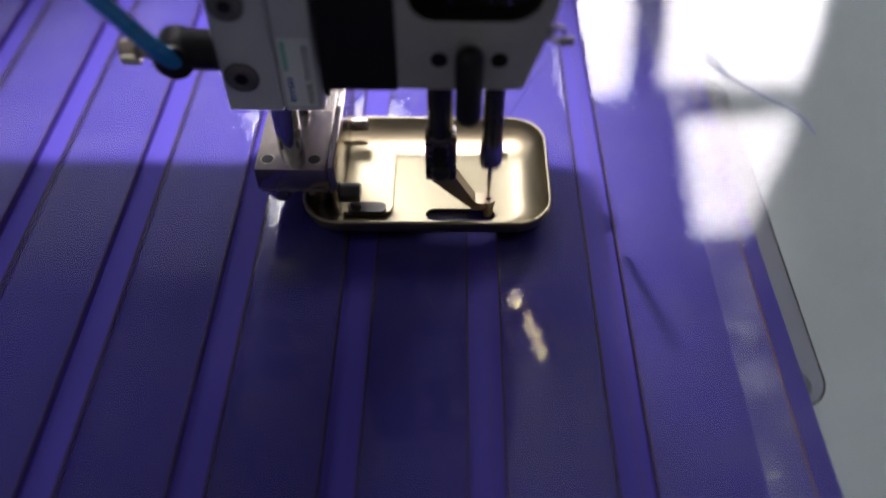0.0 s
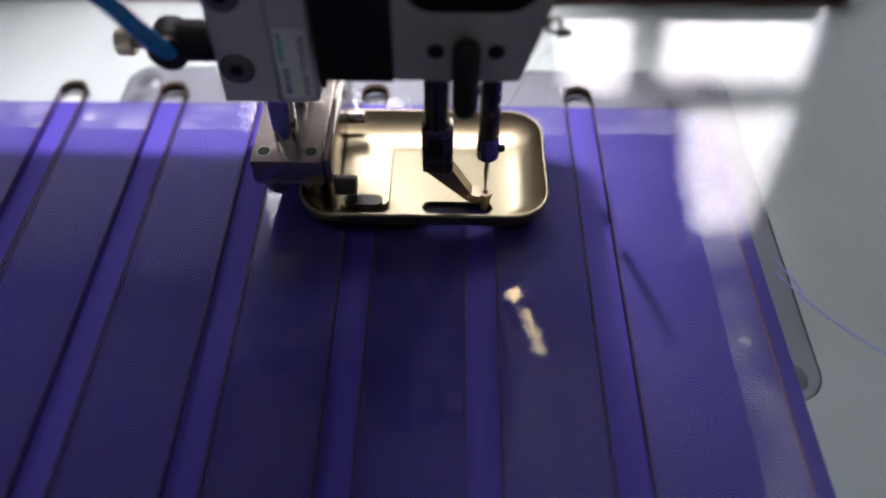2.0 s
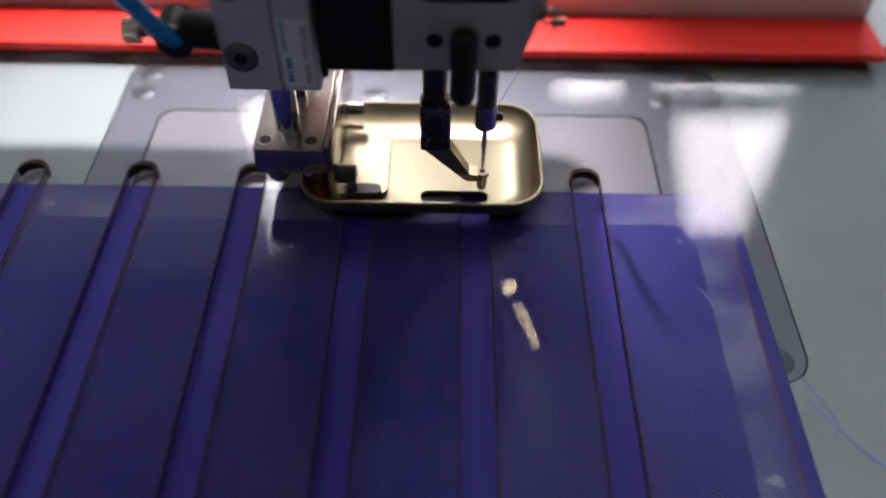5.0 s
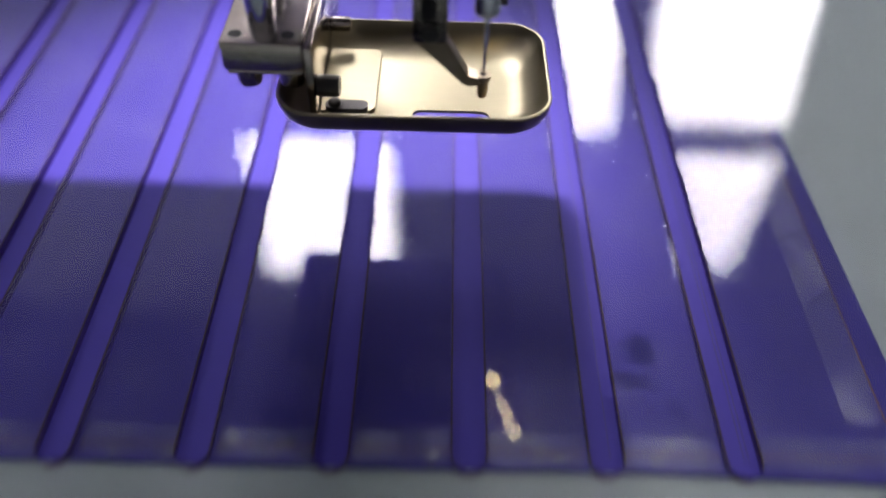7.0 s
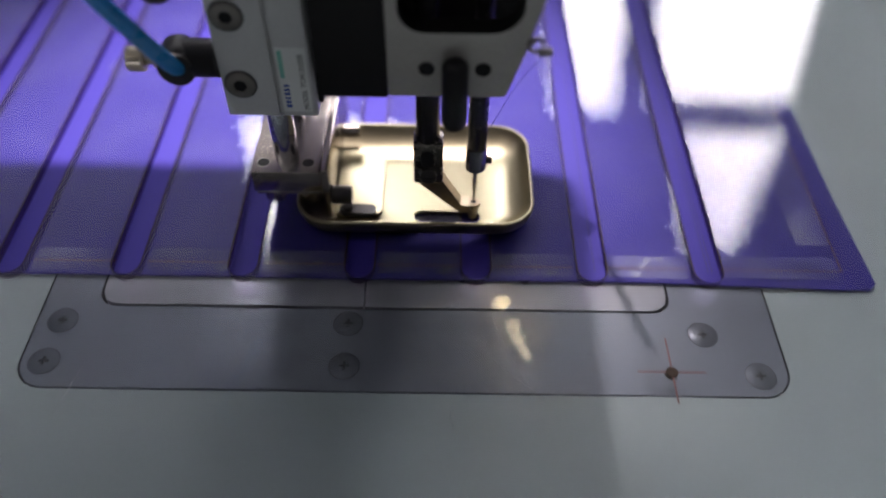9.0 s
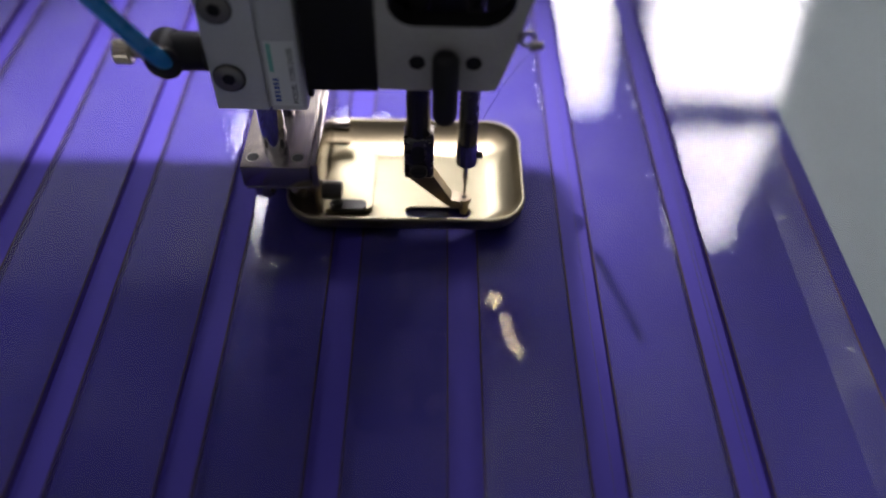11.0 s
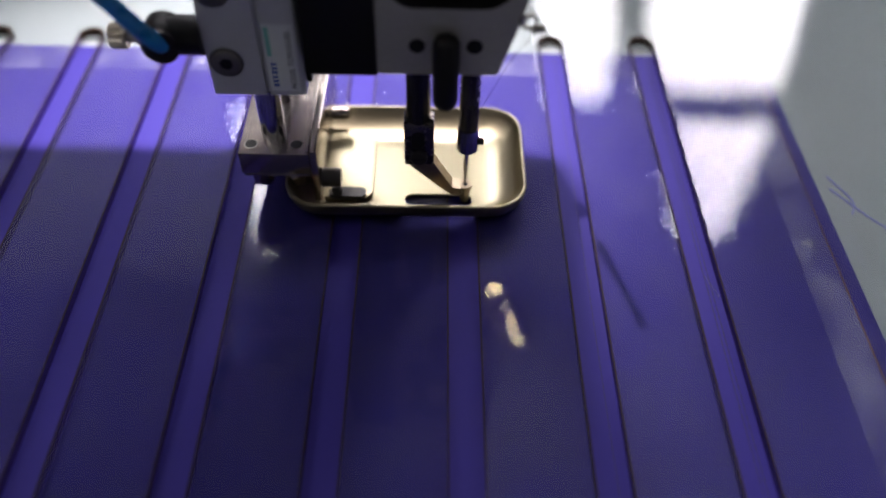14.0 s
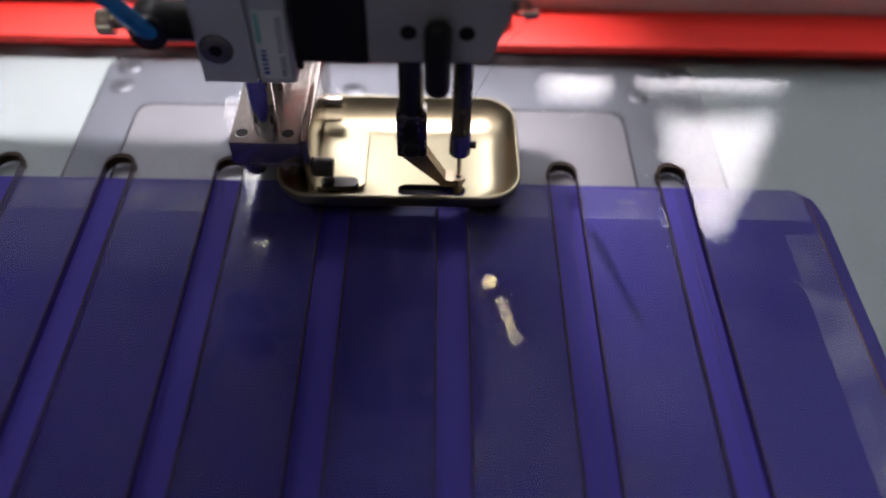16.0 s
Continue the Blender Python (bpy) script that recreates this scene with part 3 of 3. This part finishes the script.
        part("hex_socket", turned([(0, r * 0.5), (1, r * 0.5)], (9.0, y, 10.5), (9.86, y, 10.5), 6), BLACK, sq)
    bowl = tray(h)
    # head casting
    face = [(24.8, 62.4), (25.4, 61.8), (56, 61.8), (57, 62.6), (61.1, 76), (64.9, 91.8), (67.5, 108), (68, 138), (24.8, 138)]
    cav = round_rect(27.8, 61.0, 81.8, 128, 7, 8)
    cav = [(x - (2.0 if x > 50 and z < 95 else 0) * (95 - z) / 14 if x > 50 and z < 95 else x, z) for x, z in cav]
    # Opening walls and the casting front are black: cavity shade as colour.
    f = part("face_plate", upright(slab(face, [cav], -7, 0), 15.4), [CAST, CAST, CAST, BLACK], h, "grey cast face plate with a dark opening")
    part("casting", upright(slab(face, [], -50, -22), 15.4), [BLACK, CAST, CAST], h, "casting behind the face plate, front blackened as cavity shade")
    stay = part("lamp_stay", rod((66, 78, 123), (72, 78, 123), 1.6, 12), BLACK, h)
    part("lamp_bulb", turned([(0, 2.0), (0.3, 2.8), (1, 2.8)], (71.5, 83.5, 120.2), (71.5, 83.5, 123), 24), LENS, stay, "round warm glowing lamp bulb", smooth=True)
    strip = box(-12.5, 12.5, -1.0, 1.0, 120.4, 121.4, 0.3)
    bmesh.ops.rotate(strip, verts=strip.verts, cent=(0, 0, 0), matrix=Matrix.Rotation(math.atan2(-27, 8), 3, "Z"))
    bmesh.ops.translate(strip, verts=strip.verts, vec=(79, 61, 0))
    part("lamp_tube", strip, TUBE, stay, "warm glowing lamp strip")
    # Black side of the cavity, its shade put into the colour.
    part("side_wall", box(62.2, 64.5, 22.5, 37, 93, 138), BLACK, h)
    part("black_cover", box(5.1, 24.6, 16.0, 70, 60.4, 138, 0.6), BLACK, h, "black plastic cover box")
    for x in (35.3, 50.3):
        # Dowel holes are black discs, the inner shade given as colour.
        part("dowel_hole", turned([(0, 2.2), (1, 2.2)], (x, 15.9, 70.8), (x, 15.34, 70.8), 22), BLACK, f)
    fin = [(0, 0.1), (0.012, 1.6), (0.05, 2.8), (0.1, 3.4), (0.16, 3.6), (0.9, 3.6), (0.96, 3.0), (1, 1.6)]
    part("lever", turned(fin, (42.9, 12.2, 53.0), (42.9, 12.2, 76), 24), BLACK, h, "black rounded lifting lever", smooth=True)
    guide = tube([(63.6 + 1.9 * math.cos(2 * math.pi * i / 20), 15 - 0.2 * i / 20, 79.0 + 1.9 * math.sin(2 * math.pi * i / 20)) for i in range(20)], 0.55, 10)
    rod((61.5, 16, 79.4), (63, 15.2, 79.2), 1.0, 10, bm=guide)
    rod((64.2, 13.8, 77.4), (67.8, 13.8, 77.9), 1.1, 14, bm=guide)
    part("thread_guide", guide, SCREWHEAD, h, "small steel wire thread guide", smooth=True)
    part("needle_thread", tube(spline([(66.5, 14, 77.5), (61, 18, 66), (56.5, 22, 52), (53, 24.5, 40), (51.4, 25.6, 28), (50.6, 26, 12)], 6), 0.06, 6), THREAD, h, "thin dark sewing thread")
    # walking presser foot (at its raised place)
    p = part("presser_bar", turned([(0, 3.5), (0.004, 3.65), (1, 3.65)], (35.3, 26, 40), (35.3, 26, 136), 28), DARKROD, h, "blackened presser bar with walking foot", smooth=True)
    part("collar", turned([(0, 4.2), (0.1, 4.7), (0.9, 4.7), (1, 4.2)], (35.3, 26, 62), (35.3, 26, 66.5), 26), BLOCK, p, smooth=True)
    part("foot_holder", box(30.9, 40.1, 22.2, 30, 26.2, 42.5, 0.7), HOLDER, p, smooth=True)
    part("holder_slot", upright(slab(round_rect(33.2, 37.2, 33, 39.8, 1.8), [], -1, 0), 22.1), [BLACK] * 3, p)
    sc = part("holder_screw", turned([(0, 2.7), (0.7, 2.7), (1, 2.3)], (35.5, 22.3, 29.6), (35.5, 21.1, 29.6), 20), BLACKOXIDE, p, smooth=True)
    part("screw_slot", box(33.4, 37.6, 21.0, 21.4, 29.3, 29.9), BLACK, sc)
    arm = upright(slab([(31.3, 26.1), (40.0, 26.1), (46.2, 15.2), (48.8, 14.6), (49.6, 12.2), (46.2, 12.0), (44.6, 12.8)], [], -4.6, 0), 23.6)
    part("foot_arm", arm, [FOOT] * 3, p, "slanted steel foot arm")
    part("foot_tip", turned([(0, 1.3), (0.15, 1.6), (0.78, 1.75), (0.82, 2.3), (1, 2.2)], (50.4, 26, 7.2), (50.4, 26, 14.6), 20), FOOT, p, smooth=True)
    # Black disc in place of the shaded bore of the tip.
    part("tip_hole", turned([(0, 0.9), (1, 0.9)], (50.4, 26, 14.0), (50.4, 26, 14.66), 14), BLACK, p)
    # needle bar (at its top)
    n = part("needle_bar", turned([(0, 2.8), (0.003, 3.0), (1, 3.0)], (50.4, 26, 41), (50.4, 26, 136), 28), DARKROD, h, "dark needle bar with chromed needle clamp", smooth=True)
    part("needle_clamp", turned([(0, 2.8), (0.08, 3.4), (0.7, 3.45), (1, 3.1)], (50.4, 26, 33.4), (50.4, 26, 42.4), 26), CLAMP_STEEL, n, smooth=True)
    part("needle", turned([(0, 0.05), (0.12, 0.4), (0.6, 0.5), (0.66, 0.8), (1, 0.8)], (50.4, 26, 7.5), (50.4, 26, 34), 12), NEEDLE, n, smooth=True)
    part("clamp_screw", rod((53.4, 26, 37), (55.4, 26, 37), 1.2, 12), BLACKOXIDE, n, smooth=True)
    return h, p, n, br, bowl


def machine_arm():
    a = thing("machine_arm", "pale grey machine arm above the table, unseen, cutting the lamp beam", "machine arm")
    # Unseen arm, placed so its edge cuts off the work lamp's beam.
    part("arm_casting", upright(slab(round_rect(-700, 57.5, 205, 236, (2, 7, 12, 2), 8), [], -153, 0), -20), [ARM] * 3, a)
    part("column", box(-700, -560, -20, 133, -2, 205), ARM, a)
    l = thing("work_lamp", "small work lamp on a stalk behind the machine arm", "lamp")
    part("shade", turned([(0, 4), (0.5, 12), (1, 13)], (38, 213, 426), (34, 206, 406), 24), BLACK, l, smooth=True)
    part("stalk", rod((38, 213, 426), (20, 125, 234), 3), BLACK, l, smooth=True)


hall()
table()
TEMPLATE, CLOTH, CLAMP = template(), fabric(), clamp_bar()
HEAD, PRESSER, NEEDLE_BAR, BRACKET, BOWL = sewing_head()
machine_arm()


def motions():
    # template: seconds, x of the last slot, y of its far end (mm)
    slide = [(0, 86.6, 201), (0.5, 86.8, 173.5), (1, 87.2, 146), (1.5, 87.6, 118.6), (2, 86.8, 90.5), (2.4, 86.4, 68.5), (2.7, 86.3, 52), (2.85, 86.2, 45), (3, 86.2, 42), (3.2, 86.2, 41.6), (4.5, 86.4, 41.6), (5.2, 86.8, 42),
             (5.4, 87.2, 46), (5.5, 87.6, 55), (5.6, 88.4, 72), (5.7, 90, 91.5), (5.8, 92.2, 111.5), (5.9, 95, 131), (6, 98.3, 151.5), (6.5, 112.1, 247), (7, 125.0, 340.8), (7.1, 126.2, 361), (7.2, 126.8, 380.5), (7.3, 127.1, 397), (7.4, 127.2, 410),
             (7.5, 127.2, 414.6), (7.6, 127.1, 414.8), (8.4, 127.0, 414.3), (8.8, 127.1, 410.5), (9, 127.3, 400.8), (9.2, 127.3, 390.5), (11.5, 125.4, 263), (12.5, 124.8, 207.5), (13.5, 125.2, 151.5), (14, 125.8, 124), (14.5, 126, 97.3), (15, 125.6, 69.8),
             (15.2, 125.2, 58), (15.4, 124.9, 48.5), (15.6, 124.7, 43), (15.8, 124.6, 42.2), (16, 124.6, 42.2)]
    for ob in (TEMPLATE, CLOTH, CLAMP):
        walk(ob, [(t, pose(x * MM, (y - SLOT) * MM, 0)) for t, x, y in slide])
    lift = [(0, 0), (3.2, 0), (5.0, 0), (5.2, 5), (5.3, 14), (5.4, 23), (5.5, 31.5), (5.6, 40), (5.7, 45.2), (6, 48.4), (6.5, 52.5), (7, 54.1), (7.5, 49.8), (7.7, 48), (7.8, 37), (7.9, 26), (8, 14.2), (8.1, 6.5), (8.2, 2), (8.3, 0), (16, 0)]
    walk(HEAD, [(t, pose(0, 0, z * MM)) for t, z in lift])
    # the bowl foot hangs a little lower while the head is up
    hang = [(0, 0), (5.0, 0), (5.3, -2), (5.5, -2.6), (7.7, -2.6), (8.0, -1.6), (8.2, 0), (16, 0)]
    for ob in (BRACKET, BOWL):
        walk(ob, [(t, pose(0, 0, z * MM)) for t, z in hang])
    # stitching: the bar and the walking foot go up and down in turn
    bar, foot = [], []
    for i in range(161):
        t = i / 10
        sewing = t < 2.85 or 8.75 < t < 15.65
        if not sewing:
            still = 3.1 < t < 5.0 or t > 15.6
            bar.append((t, -14 if still else 0))
            foot.append((t, -5.5 if still else 0))
        elif i % 5 == 0:
            bar.append((t, -8))
            foot.append((t, -4.5))
        else:
            up = i % 2 == 0
            bar.append((t, 0 if up else -20))
            foot.append((t, -6 if up else -1))
    walk(NEEDLE_BAR, [(t, pose(0, 0, z * MM)) for t, z in bar])
    walk(PRESSER, [(t, pose(0, 0, z * MM)) for t, z in foot])


motions()
